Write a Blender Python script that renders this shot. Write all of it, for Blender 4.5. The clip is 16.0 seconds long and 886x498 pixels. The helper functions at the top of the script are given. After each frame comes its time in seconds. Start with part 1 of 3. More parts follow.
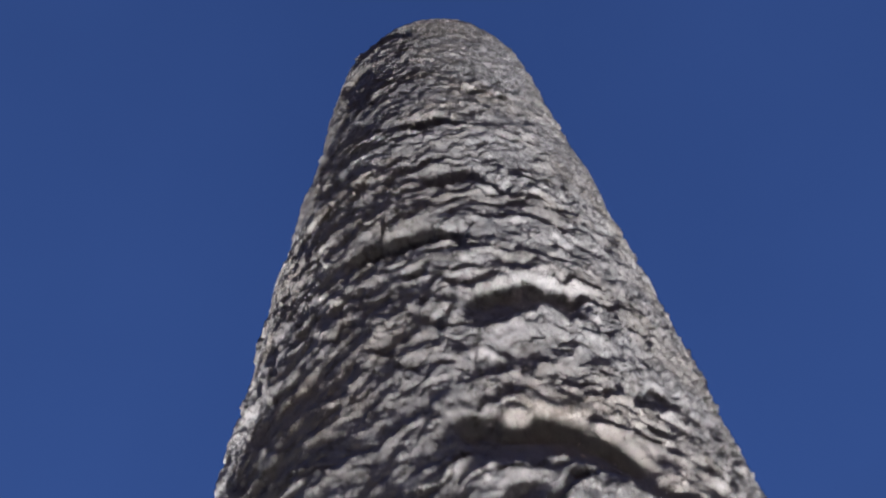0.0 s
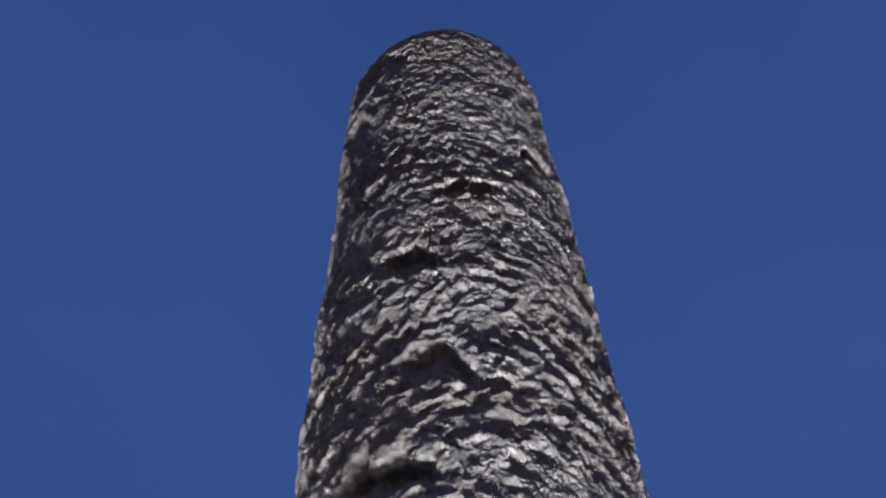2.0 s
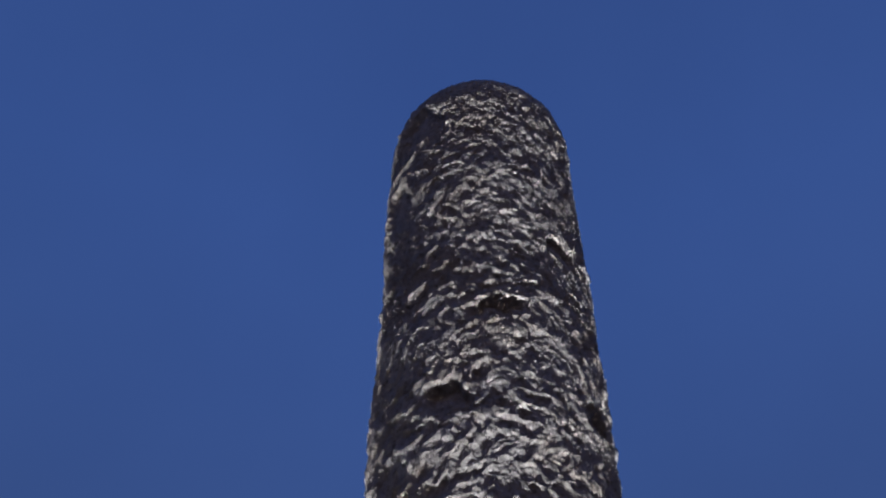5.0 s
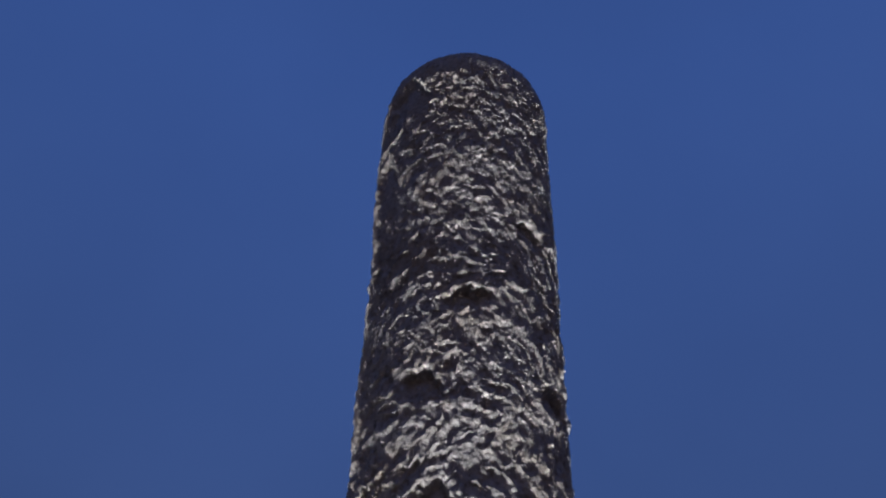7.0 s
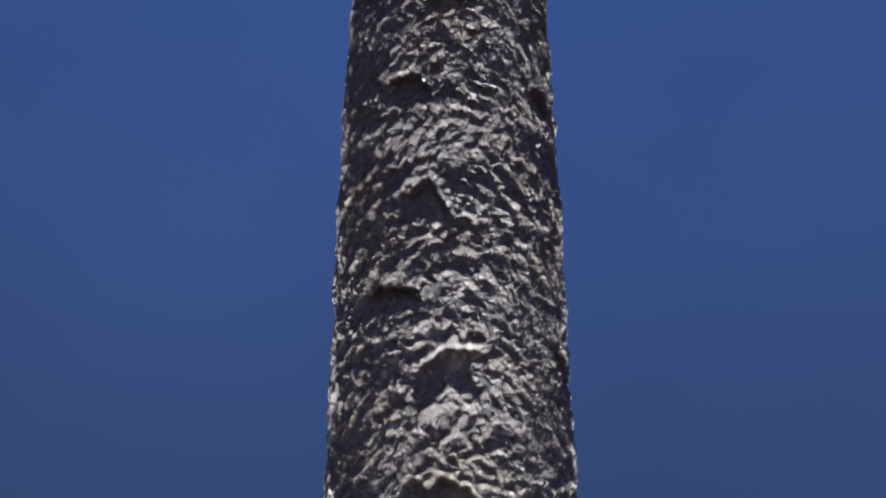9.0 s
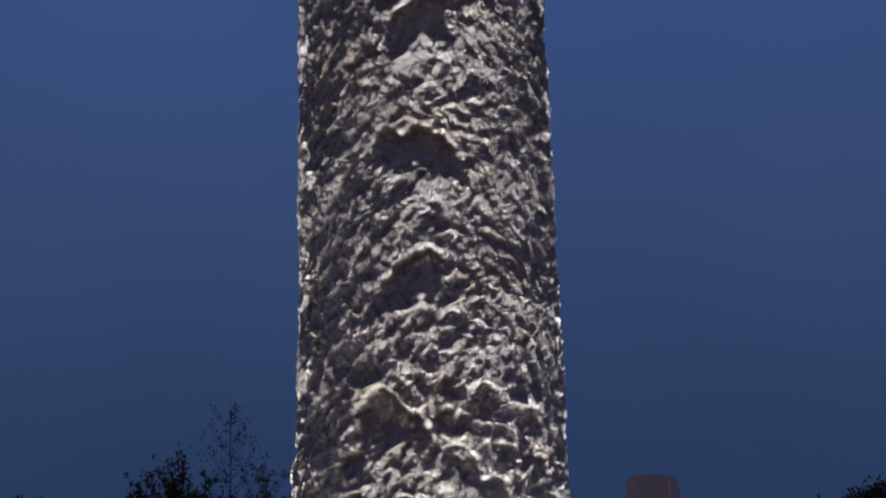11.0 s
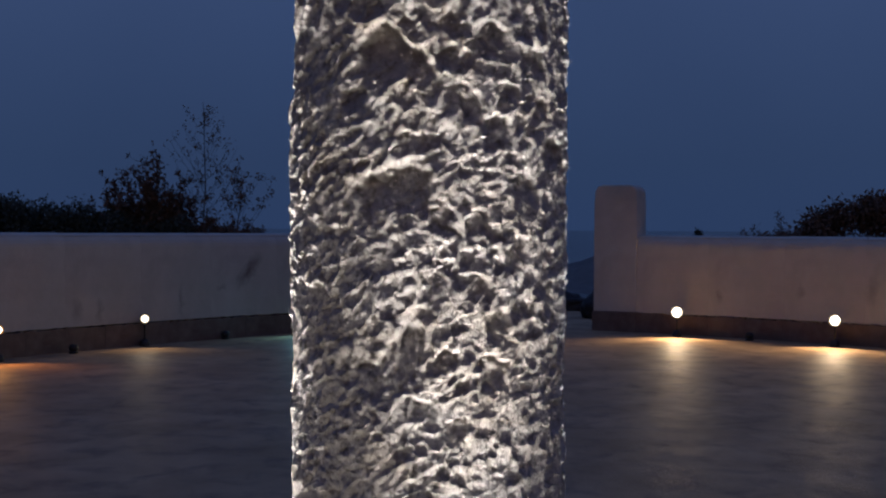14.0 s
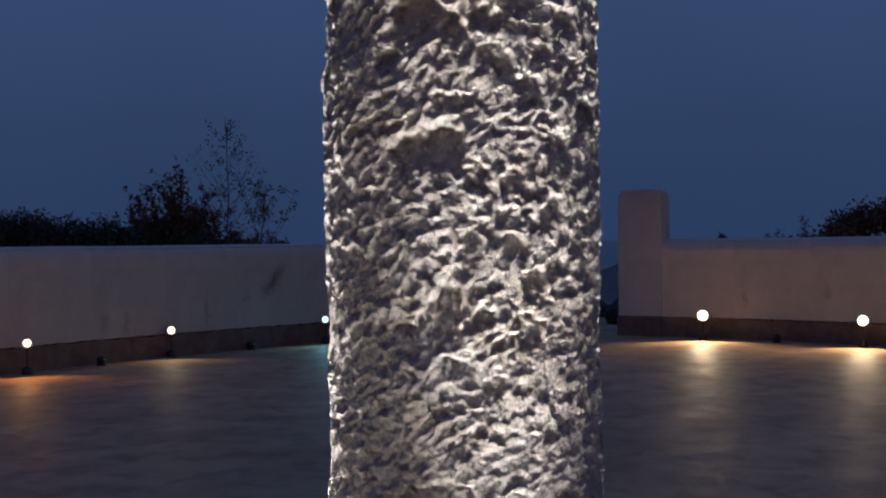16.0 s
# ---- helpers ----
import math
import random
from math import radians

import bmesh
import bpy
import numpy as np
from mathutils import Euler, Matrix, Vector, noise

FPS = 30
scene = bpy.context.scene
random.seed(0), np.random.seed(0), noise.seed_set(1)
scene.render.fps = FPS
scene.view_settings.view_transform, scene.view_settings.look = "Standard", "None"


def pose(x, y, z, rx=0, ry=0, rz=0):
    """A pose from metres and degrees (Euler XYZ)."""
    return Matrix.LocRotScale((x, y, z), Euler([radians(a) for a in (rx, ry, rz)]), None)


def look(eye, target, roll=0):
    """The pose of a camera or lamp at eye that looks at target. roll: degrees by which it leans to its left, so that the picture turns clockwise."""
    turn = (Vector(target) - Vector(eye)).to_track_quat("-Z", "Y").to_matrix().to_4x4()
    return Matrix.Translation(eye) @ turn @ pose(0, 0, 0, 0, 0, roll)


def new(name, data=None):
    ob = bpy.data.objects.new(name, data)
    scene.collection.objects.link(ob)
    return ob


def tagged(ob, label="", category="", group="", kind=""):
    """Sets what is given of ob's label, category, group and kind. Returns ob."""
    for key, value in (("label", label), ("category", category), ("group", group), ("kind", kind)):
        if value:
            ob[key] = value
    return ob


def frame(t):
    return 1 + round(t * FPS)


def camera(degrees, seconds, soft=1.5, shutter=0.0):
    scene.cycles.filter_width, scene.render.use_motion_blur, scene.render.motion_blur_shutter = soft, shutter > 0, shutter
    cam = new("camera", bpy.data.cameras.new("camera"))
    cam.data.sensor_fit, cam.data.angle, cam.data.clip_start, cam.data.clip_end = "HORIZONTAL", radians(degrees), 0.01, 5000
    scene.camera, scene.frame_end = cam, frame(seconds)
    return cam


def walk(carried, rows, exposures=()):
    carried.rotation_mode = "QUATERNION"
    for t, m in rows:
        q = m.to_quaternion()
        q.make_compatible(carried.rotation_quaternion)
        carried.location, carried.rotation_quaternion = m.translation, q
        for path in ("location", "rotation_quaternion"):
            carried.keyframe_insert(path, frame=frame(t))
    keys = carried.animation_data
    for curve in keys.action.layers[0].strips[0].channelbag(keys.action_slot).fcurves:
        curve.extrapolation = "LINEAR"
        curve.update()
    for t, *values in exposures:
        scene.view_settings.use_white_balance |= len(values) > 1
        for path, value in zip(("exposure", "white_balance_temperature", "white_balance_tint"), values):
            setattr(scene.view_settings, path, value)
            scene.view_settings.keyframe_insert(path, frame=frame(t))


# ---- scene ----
cam = camera(43.95, 16.0, soft=2.2, shutter=0.15)
# seconds, eye x y z, turn x y z
PATH = [
    (0.0, -0.1354, -0.4881, 1.5611, 160.687, 1.489, -9.875),
    (0.5, -0.1517, -0.6267, 1.5674, 158.307, 1.819, -8.570),
    (1.0, -0.1194, -0.7409, 1.5790, 155.911, 2.518, -5.742),
    (1.5, -0.0734, -0.8381, 1.5808, 151.943, 1.635, -0.231),
    (2.0, -0.0543, -0.9212, 1.5866, 151.267, 1.307, 0.018),
    (2.5, -0.0700, -1.0033, 1.5899, 150.392, 1.265, 0.921),
    (3.0, -0.0752, -1.1364, 1.5950, 150.149, 1.121, 1.308),
    (3.2, -0.0646, -1.1579, 1.6003, 150.849, 1.161, 2.184),
    (5.3, -0.0216, -1.4946, 1.6539, 142.000, -0.657, 1.641),
    (5.5, -0.0261, -1.5364, 1.6598, 142.258, -0.457, 0.785),
    (6.0, -0.0041, -1.6711, 1.6602, 139.915, 0.054, 0.110),
    (6.5, 0.0398, -1.7659, 1.6464, 136.980, -1.293, 2.927),
    (7.0, 0.0526, -1.8081, 1.6497, 134.273, -1.335, 1.863),
    (7.5, 0.0525, -1.8332, 1.6462, 131.566, 0.041, 2.914),
    (8.0, 0.0673, -1.8035, 1.6361, 128.369, -0.200, 2.997),
    (8.5, 0.0649, -1.8026, 1.6292, 123.409, 0.109, 2.730),
    (9.0, 0.0516, -1.7892, 1.6119, 119.987, 0.021, 2.040),
    (9.5, 0.0460, -1.7940, 1.6064, 115.651, 0.116, 1.957),
    (10.0, 0.0533, -1.7863, 1.5942, 110.979, 0.895, 1.558),
    (10.2, 0.0545, -1.7755, 1.5873, 109.528, 1.308, 1.580),
    (12.3, 0.0016, -1.7197, 1.5300, 94.985, 0.436, -0.582),
    (12.5, 0.0007, -1.7171, 1.5226, 93.732, 0.374, -0.536),
    (13.0, 0.0022, -1.7098, 1.4998, 91.069, 0.510, -0.794),
    (13.5, 0.0013, -1.7066, 1.4818, 89.799, 0.081, -0.970),
    (14.0, -0.0045, -1.7084, 1.4644, 88.972, -0.349, -0.918),
    (14.5, -0.0125, -1.7090, 1.4493, 89.636, 0.192, -0.818),
    (15.0, -0.0192, -1.7133, 1.4241, 89.879, 0.487, -0.121),
    (15.5, -0.0226, -1.7166, 1.4051, 89.447, 0.807, -0.129),
    (16.0, -0.0230, -1.7181, 1.3905, 89.643, 0.707, 0.228),
]
walk(cam, [(t, pose(x, y, z, rx, ry, rz)) for t, x, y, z, rx, ry, rz in PATH],
     exposures=[(0.0, -0.09, 6200, 10), (1.0, -0.09, 6200, 10), (3.0, -0.02, 6250, 10), (9.5, 0.0, 6250, 10), (12.5, 0.06, 6750, 10), (14.5, 0.12, 6800, 10), (16.0, 0.12, 6800, 10)])

# ---------------------------------------------------------------- world: dusk sky, overcast
world = bpy.data.worlds.new("dusk_sky")
scene.world = world
world.use_nodes = True
wt = world.node_tree
wt.nodes.clear()


def node(tree, kind, **props):
    n = tree.nodes.new(kind)
    for k, v in props.items():
        if k == "inputs":
            for key, val in v.items():
                n.inputs[key].default_value = val
        elif k == "op":
            n.operation = v
        elif k == "blend":
            n.blend_type = v
        elif k == "dtype":
            n.data_type = v
        elif k == "dims":
            n.noise_dimensions = v
        elif k == "feature":
            n.feature = v
    return n


def ramp(tree, stops):
    n = tree.nodes.new("ShaderNodeValToRGB")
    cr = n.color_ramp
    while len(cr.elements) < len(stops):
        cr.elements.new(0.5)
    for e, (p, c) in zip(cr.elements, stops):
        e.position, e.color = p, (*c, 1) if len(c) == 3 else c
    return n


w_out = node(wt, "ShaderNodeOutputWorld")
w_bg = node(wt, "ShaderNodeBackground", inputs={"Strength": 1.0})
w_tc = node(wt, "ShaderNodeTexCoord")
w_sep = node(wt, "ShaderNodeSeparateXYZ")
w_ramp = ramp(wt, [(0.0, (0.021, 0.043, 0.112)), (0.06, (0.0232, 0.046, 0.114)), (0.25, (0.0345, 0.063, 0.156)),
                   (0.5, (0.040, 0.078, 0.222)), (0.8, (0.038, 0.083, 0.268)), (1.0, (0.031, 0.067, 0.220))])
w_noise = node(wt, "ShaderNodeTexNoise", inputs={"Scale": 2.2, "Detail": 4.0, "Roughness": 0.5})
w_cl = ramp(wt, [(0.3, (0.90, 0.91, 0.92)), (0.7, (1.06, 1.05, 1.04))])
w_mul = node(wt, "ShaderNodeMix", dtype="RGBA", blend="MULTIPLY")
w_mul.inputs[0].default_value = 1.0
wl = wt.links.new
wl(w_tc.outputs["Generated"], w_sep.inputs[0])
wl(w_sep.outputs["Z"], w_ramp.inputs[0])
wl(w_tc.outputs["Generated"], w_noise.inputs["Vector"])
wl(w_noise.outputs["Fac"], w_cl.inputs[0])
# afterglow of the sunset, low in the sky opposite the sea
w_glow = node(wt, "ShaderNodeMapRange", inputs={"From Min": -0.05, "From Max": -0.75, "To Min": 0.0, "To Max": 1.0})
w_glow.interpolation_type = "SMOOTHSTEP"
w_low = node(wt, "ShaderNodeMapRange", inputs={"From Min": 0.80, "From Max": 0.05, "To Min": 0.0, "To Max": 1.0})
w_fac = node(wt, "ShaderNodeMath", op="MULTIPLY")
w_mix = node(wt, "ShaderNodeMix", dtype="RGBA", blend="MIX")
w_mix.inputs[7].default_value = (0.130, 0.081, 0.058, 1)
wl(w_sep.outputs["Y"], w_glow.inputs["Value"])
wl(w_sep.outputs["Z"], w_low.inputs["Value"])
wl(w_glow.outputs[0], w_fac.inputs[0])
wl(w_low.outputs[0], w_fac.inputs[1])
wl(w_fac.outputs[0], w_mix.inputs[0])
wl(w_ramp.outputs[0], w_mix.inputs[6])
wl(w_mix.outputs[2], w_mul.inputs[6])
wl(w_cl.outputs[0], w_mul.inputs[7])
wl(w_mul.outputs[2], w_bg.inputs[0])
wl(w_bg.outputs[0], w_out.inputs[0])


# ---------------------------------------------------------------- lamps
def spot_light(name, eye, target, watts, size, colour, radius=0.03, blend=1.0):
    li = bpy.data.lights.new(name, "SPOT")
    li.energy, li.spot_size, li.spot_blend, li.color, li.shadow_soft_size = watts, radians(size), blend, colour, radius
    ob = new(name, li)
    ob.matrix_world = look(eye, target)
    return ob


WARM, COOL = (1.0, 0.985, 1.0), (0.86, 0.92, 1.0)
# unseen uplights assumed in the paving round the column: place, aim, watts, cone, colour
UPLIGHTS = [
    ((0.13, -0.54, 0.08), (0.10, -0.42, 3.9), 590.0, 20.0, (0.95, 0.955, 1.0)),
    # three beams added as fill for the lower face, with no lamp seen
    ((0.13, -0.54, 0.08), (0.075, -0.20, 1.78), 335.0, 24.0, (1.0, 0.975, 0.965)),
    ((0.12, -1.02, 0.08), (0.03, -0.20, 1.44), 14.0, 31.0, (1.0, 0.97, 0.94)),
    ((-0.62, -0.50, 0.08), (-0.17, -0.12, 1.4), 17.0, 44.0, (1.0, 0.92, 0.82)),
    ((-0.48, 0.24, 0.08), (-0.18, 0.09, 2.6), 580.0, 48.0, WARM),
    ((0.39, 0.35, 0.08), (0.14, 0.13, 2.7), 700.0, 42.0, COOL),
]
for eye, aim, watts, size, colour in UPLIGHTS:
    spot_light("uplight_beam", eye, aim, watts, size, colour, 0.085)

# lamps that stand in a row before the walls: plan place, head height, colour, watts
LAMPS = [
    ((-4.635, 10.266), 0.342, (1.0, 0.45, 0.12), 20.0, 0.047),
    ((-3.471, 11.920), 0.335, (1.0, 0.80, 0.52), 10.0, 0.048),
    ((-1.736, 13.544), 0.335, (0.25, 0.75, 1.0), 12.0, 0.045),
    ((3.492, 13.452), 0.335, (1.0, 0.74, 0.46), 98.0, 0.076),
    ((5.238, 12.226), 0.330, (1.0, 0.74, 0.46), 84.0, 0.069),
    # six unseen lamps added round the rest of the court as warm fill
    ((-6.60, 7.60), 0.33, (1.0, 0.45, 0.12), 14.0, 0.055),
    ((-8.20, -0.60), 0.33, (1.0, 0.50, 0.16), 16.0, 0.055),
    ((-3.20, -8.60), 0.33, (1.0, 0.72, 0.46), 26.0, 0.055),
    ((3.20, -8.60), 0.33, (1.0, 0.72, 0.46), 26.0, 0.055),
    ((8.40, -0.60), 0.33, (1.0, 0.50, 0.16), 16.0, 0.055),
    ((7.60, 9.40), 0.33, (1.0, 0.60, 0.25), 20.0, 0.055),
]
for (lx, ly), lz, colour, watts, lens in LAMPS:
    d = Vector((-lx, -ly, 0)).normalized()
    spot_light("lamp_glow", (lx + d.x * 0.10, ly + d.y * 0.10, lz), (lx + d.x * 3, ly + d.y * 3, lz), watts, 150, colour, 0.05, 0.7)


# ---------------------------------------------------------------- materials
def material(name, base_stops, scale, rough=(0.8, 0.95), bump=(), metallic=0.0, spec=0.5, second=None, island=0.0):
    """Procedural surface: a colour ramp over noise, a second stain, rough range, bump layers (scale, metres)."""
    m = bpy.data.materials.new(name)
    m.use_nodes = True
    t = m.node_tree
    t.nodes.clear()
    ln = t.links.new
    out = node(t, "ShaderNodeOutputMaterial")
    b = node(t, "ShaderNodeBsdfPrincipled", inputs={"Metallic": metallic, "Specular IOR Level": spec})
    tc = node(t, "ShaderNodeTexCoord")
    n1 = node(t, "ShaderNodeTexNoise", inputs={"Scale": scale, "Detail": 6.0, "Roughness": 0.62})
    ln(tc.outputs["Object"], n1.inputs["Vector"])
    r1 = ramp(t, base_stops)
    ln(n1.outputs["Fac"], r1.inputs[0])
    col = r1.outputs[0]
    if second:
        tint, s2, lo, hi, amount = second
        n2 = node(t, "ShaderNodeTexNoise", inputs={"Scale": s2, "Detail": 4.0, "Roughness": 0.6, "Distortion": 0.5})
        ln(tc.outputs["Object"], n2.inputs["Vector"])
        r2 = ramp(t, [(lo, (0, 0, 0)), (hi, (amount, amount, amount))])
        ln(n2.outputs["Fac"], r2.inputs[0])
        mx = node(t, "ShaderNodeMix", dtype="RGBA", blend="MIX")
        ln(r2.outputs[0], mx.inputs[0])
        ln(col, mx.inputs[6])
        mx.inputs[7].default_value = (*tint, 1)
        col = mx.outputs[2]
    if island:
        oi = node(t, "ShaderNodeObjectInfo")
        mr = node(t, "ShaderNodeMapRange", inputs={"To Min": 1 - island, "To Max": 1 + island})
        ln(oi.outputs["Random"], mr.inputs["Value"])
        mm = node(t, "ShaderNodeMix", dtype="RGBA", blend="MULTIPLY")
        mm.inputs[0].default_value = 1.0
        ln(col, mm.inputs[6])
        ln(mr.outputs[0], mm.inputs[7])
        col = mm.outputs[2]
    ln(col, b.inputs["Base Color"])
    n3 = node(t, "ShaderNodeTexNoise", inputs={"Scale": scale * 2.7, "Detail": 3.0})
    ln(tc.outputs["Object"], n3.inputs["Vector"])
    mr = node(t, "ShaderNodeMapRange", inputs={"From Min": 0.3, "From Max": 0.7, "To Min": rough[0], "To Max": rough[1]})
    ln(n3.outputs["Fac"], mr.inputs["Value"])
    ln(mr.outputs[0], b.inputs["Roughness"])
    prev = None
    for s, dist in bump:
        nb = node(t, "ShaderNodeTexNoise", inputs={"Scale": s, "Detail": 5.0, "Roughness": 0.6})
        ln(tc.outputs["Object"], nb.inputs["Vector"])
        bp = node(t, "ShaderNodeBump", inputs={"Strength": 1.0, "Distance": dist})
        ln(nb.outputs["Fac"], bp.inputs["Height"])
        if prev:
            ln(prev.outputs[0], bp.inputs["Normal"])
        prev = bp
    if prev:
        ln(prev.outputs[0], b.inputs["Normal"])
    ln(b.outputs[0], out.inputs[0])
    return m


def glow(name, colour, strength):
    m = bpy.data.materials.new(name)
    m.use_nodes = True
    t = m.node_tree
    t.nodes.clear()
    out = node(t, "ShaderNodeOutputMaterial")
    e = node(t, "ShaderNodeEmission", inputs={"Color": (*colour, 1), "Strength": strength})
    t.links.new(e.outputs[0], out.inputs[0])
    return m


STONE = material("hewn_limestone", [(0.32, (0.18, 0.165, 0.155)), (0.46, (0.385, 0.362, 0.346)), (0.70, (0.54, 0.510, 0.494))], 75,
                 (0.75, 0.95), [(95, 0.0045), (240, 0.0042), (600, 0.0018)], second=((0.39, 0.315, 0.23), 6.0, 0.46, 0.68, 0.42))
PLASTER = material("wall_plaster", [(0.3, (0.43, 0.430, 0.385)), (0.7, (0.53, 0.530, 0.478))], 2.2, (0.8, 0.95),
                   [(14, 0.004), (90, 0.001)], second=((0.27, 0.24, 0.22), 1.3, 0.48, 0.78, 0.5), island=0.02)
PLINTH = material("plinth_stone", [(0.3, (0.105, 0.076, 0.064)), (0.7, (0.178, 0.135, 0.113))], 5, (0.6, 0.85),
                  [(12, 0.006), (70, 0.002)], second=((0.10, 0.06, 0.05), 4.0, 0.46, 0.70, 0.7), island=0.08)
PAVING = material("smooth_paving", [(0.3, (0.34, 0.222, 0.130)), (0.7, (0.50, 0.338, 0.205))], 1.3, (0.50, 0.68),
                  [(1.6, 0.003), (7, 0.005), (26, 0.006), (80, 0.003)], spec=0.014, second=((0.19, 0.132, 0.10), 3.2, 0.48, 0.68, 0.6))
EARTH = material("sandy_earth", [(0.3, (0.05, 0.045, 0.035)), (0.7, (0.10, 0.09, 0.07))], 0.7, (0.85, 0.98), [(3, 0.05)])
SCRUB = material("dry_scrub_earth", [(0.3, (0.11, 0.11, 0.10)), (0.7, (0.17, 0.165, 0.15))], 1.2, (0.85, 0.98), [(3, 0.05), (12, 0.02)])
ROCK = material("dark_wet_rock", [(0.3, (0.012, 0.011, 0.011)), (0.7, (0.035, 0.031, 0.029))], 6, (0.6, 0.85), [(14, 0.02), (60, 0.004)])
SEA = material("calm_sea", [(0.3, (0.012, 0.028, 0.036)), (0.7, (0.018, 0.036, 0.045))], 0.05, (0.12, 0.25), [(0.6, 0.10), (2.5, 0.03)])
BLACK = material("black_lamp_housing", [(0.3, (0.012, 0.012, 0.013)), (0.7, (0.022, 0.022, 0.024))], 30, (0.4, 0.6), [(200, 0.0005)])
LEAF = material("dark_hedge_leaf", [(0.3, (0.03, 0.04, 0.026)), (0.7, (0.055, 0.07, 0.045))], 4, (0.6, 0.8))
RUSSET = material("russet_leaf", [(0.3, (0.09, 0.055, 0.032)), (0.7, (0.15, 0.085, 0.045))], 4, (0.6, 0.8))
BARK = material("thin_bark", [(0.3, (0.035, 0.028, 0.022)), (0.7, (0.06, 0.05, 0.04))], 12, (0.85, 0.95), [(40, 0.004)])


# ---------------------------------------------------------------- mesh helpers
def part(name, bm, mat, parent=None, label="", smooth=False):
    me = bpy.data.meshes.new(name)
    bm.to_mesh(me)
    bm.free()
    me.materials.append(mat)
    if smooth:
        for p in me.polygons:
            p.use_smooth = True
    ob = new(name, me)
    ob.parent = parent
    if label:
        tagged(ob, label)
    return ob


def raw_mesh(name, verts, faces, mat, smooth=True):
    me = bpy.data.meshes.new(name)
    verts = np.asarray(verts, dtype=np.float32)
    faces = np.asarray(faces, dtype=np.int32)
    k = faces.shape[1]
    me.vertices.add(len(verts))
    me.vertices.foreach_set("co", verts.ravel())
    me.loops.add(faces.size)
    me.loops.foreach_set("vertex_index", faces.ravel())
    me.polygons.add(len(faces))
    me.polygons.foreach_set("loop_start", np.arange(0, faces.size, k, dtype=np.int32))
    me.polygons.foreach_set("use_smooth", np.full(len(faces), smooth))
    me.materials.append(mat)
    me.update(calc_edges=True)
    me.validate()
    return new(name, me)


def box_bm(x0, x1, y0, y1, z0, z1, bevel=0.0, seg=2):
    bm = bmesh.new()
    bmesh.ops.create_cube(bm, size=1.0)
    for v in bm.verts:
        v.co = Vector(((x0 + x1) / 2 + v.co.x * (x1 - x0), (y0 + y1) / 2 + v.co.y * (y1 - y0), (z0 + z1) / 2 + v.co.z * (z1 - z0)))
    if bevel:
        bmesh.ops.bevel(bm, geom=list(bm.edges), offset=bevel, segments=seg, affect="EDGES", profile=0.5)
    return bm


def slab_bm(outline, x0, x1):
    """A body of one cross-section, (y, z) pairs, from x0 to x1."""
    bm = bmesh.new()
    a = [bm.verts.new((x0, y, z)) for y, z in outline]
    b = [bm.verts.new((x1, y, z)) for y, z in outline]
    for i in range(len(a)):
        j = (i + 1) % len(a)
        bm.faces.new((a[i], a[j], b[j], b[i]))
    bm.faces.new(a)
    bm.faces.new(list(reversed(b)))
    bmesh.ops.recalc_face_normals(bm, faces=bm.faces)
    return bm


def lathe_bm(profile, seg=20, axis=None):
    """Turned body from (radius, height) pairs, closed at both ends."""
    bm = bmesh.new()
    rings = []
    for r, z in profile:
        rings.append([bm.verts.new((r * math.cos(2 * math.pi * i / seg), r * math.sin(2 * math.pi * i / seg), z)) for i in range(seg)])
    for a, b in zip(rings, rings[1:]):
        for i in range(seg):
            bm.faces.new((a[i], a[(i + 1) % seg], b[(i + 1) % seg], b[i]))
    bm.faces.new(list(reversed(rings[0])))
    bm.faces.new(rings[-1])
    if axis is not None:
        bmesh.ops.transform(bm, matrix=axis, verts=bm.verts)
    return bm


# ---------------------------------------------------------------- ground, sea, floor
def ground_sheet():
    """One sheet of earth that falls to a shore and goes on under the sea to the horizon."""
    xs = np.concatenate([-np.geomspace(60, 4000, 10)[::-1], np.linspace(-50, 50, 51), np.geomspace(60, 4000, 10)])
    ys = np.concatenate([-np.geomspace(30, 4000, 10)[::-1], np.linspace(-25, 60, 60), np.geomspace(70, 4000, 10)])
    X, Y = np.meshgrid(xs, ys)
    Z = -0.06 - 0.9 * np.clip((Y - 17.0) / 12.0, 0, 1) - 3 * np.clip((Y - 30) / 60, 0, 1)
    Z += 0.9 * np.clip((np.abs(X + 0.3) - 3.2) / 5, 0, 1) * np.clip((Y - 13.5) / 5, 0, 1) * np.clip((34 - Y) / 6, 0, 1)
    n, m = X.shape
    idx = np.arange(n * m).reshape(n, m)
    faces = np.stack([idx[:-1, :-1], idx[:-1, 1:], idx[1:, 1:], idx[1:, :-1]], -1).reshape(-1, 4)
    return tagged(raw_mesh("ground", np.stack([X, Y, Z], -1).reshape(-1, 3), faces, EARTH), "dark sandy earth falling away to the shore behind the walls", "ground", kind="structure")


ground_sheet()
bm = bmesh.new()
vs = [bm.verts.new(c) for c in ((-4500, 24, -0.55), (4500, 24, -0.55), (4500, 4600, -0.55), (-4500, 4600, -0.55))]
bm.faces.new(vs)
tagged(part("water", bm, SEA), "calm dark blue sea reaching the horizon at dusk", "sea", kind="structure")

bm = bmesh.new()
bmesh.ops.create_cone(bm, cap_ends=True, segments=96, radius1=17.8, radius2=17.8, depth=0.2)
for v in bm.verts:
    v.co.z -= 0.1
    v.co.y += 0.5
tagged(part("floor", bm, PAVING), "smooth grey sealed paving, faintly glossy with damp patches", "floor", kind="structure")


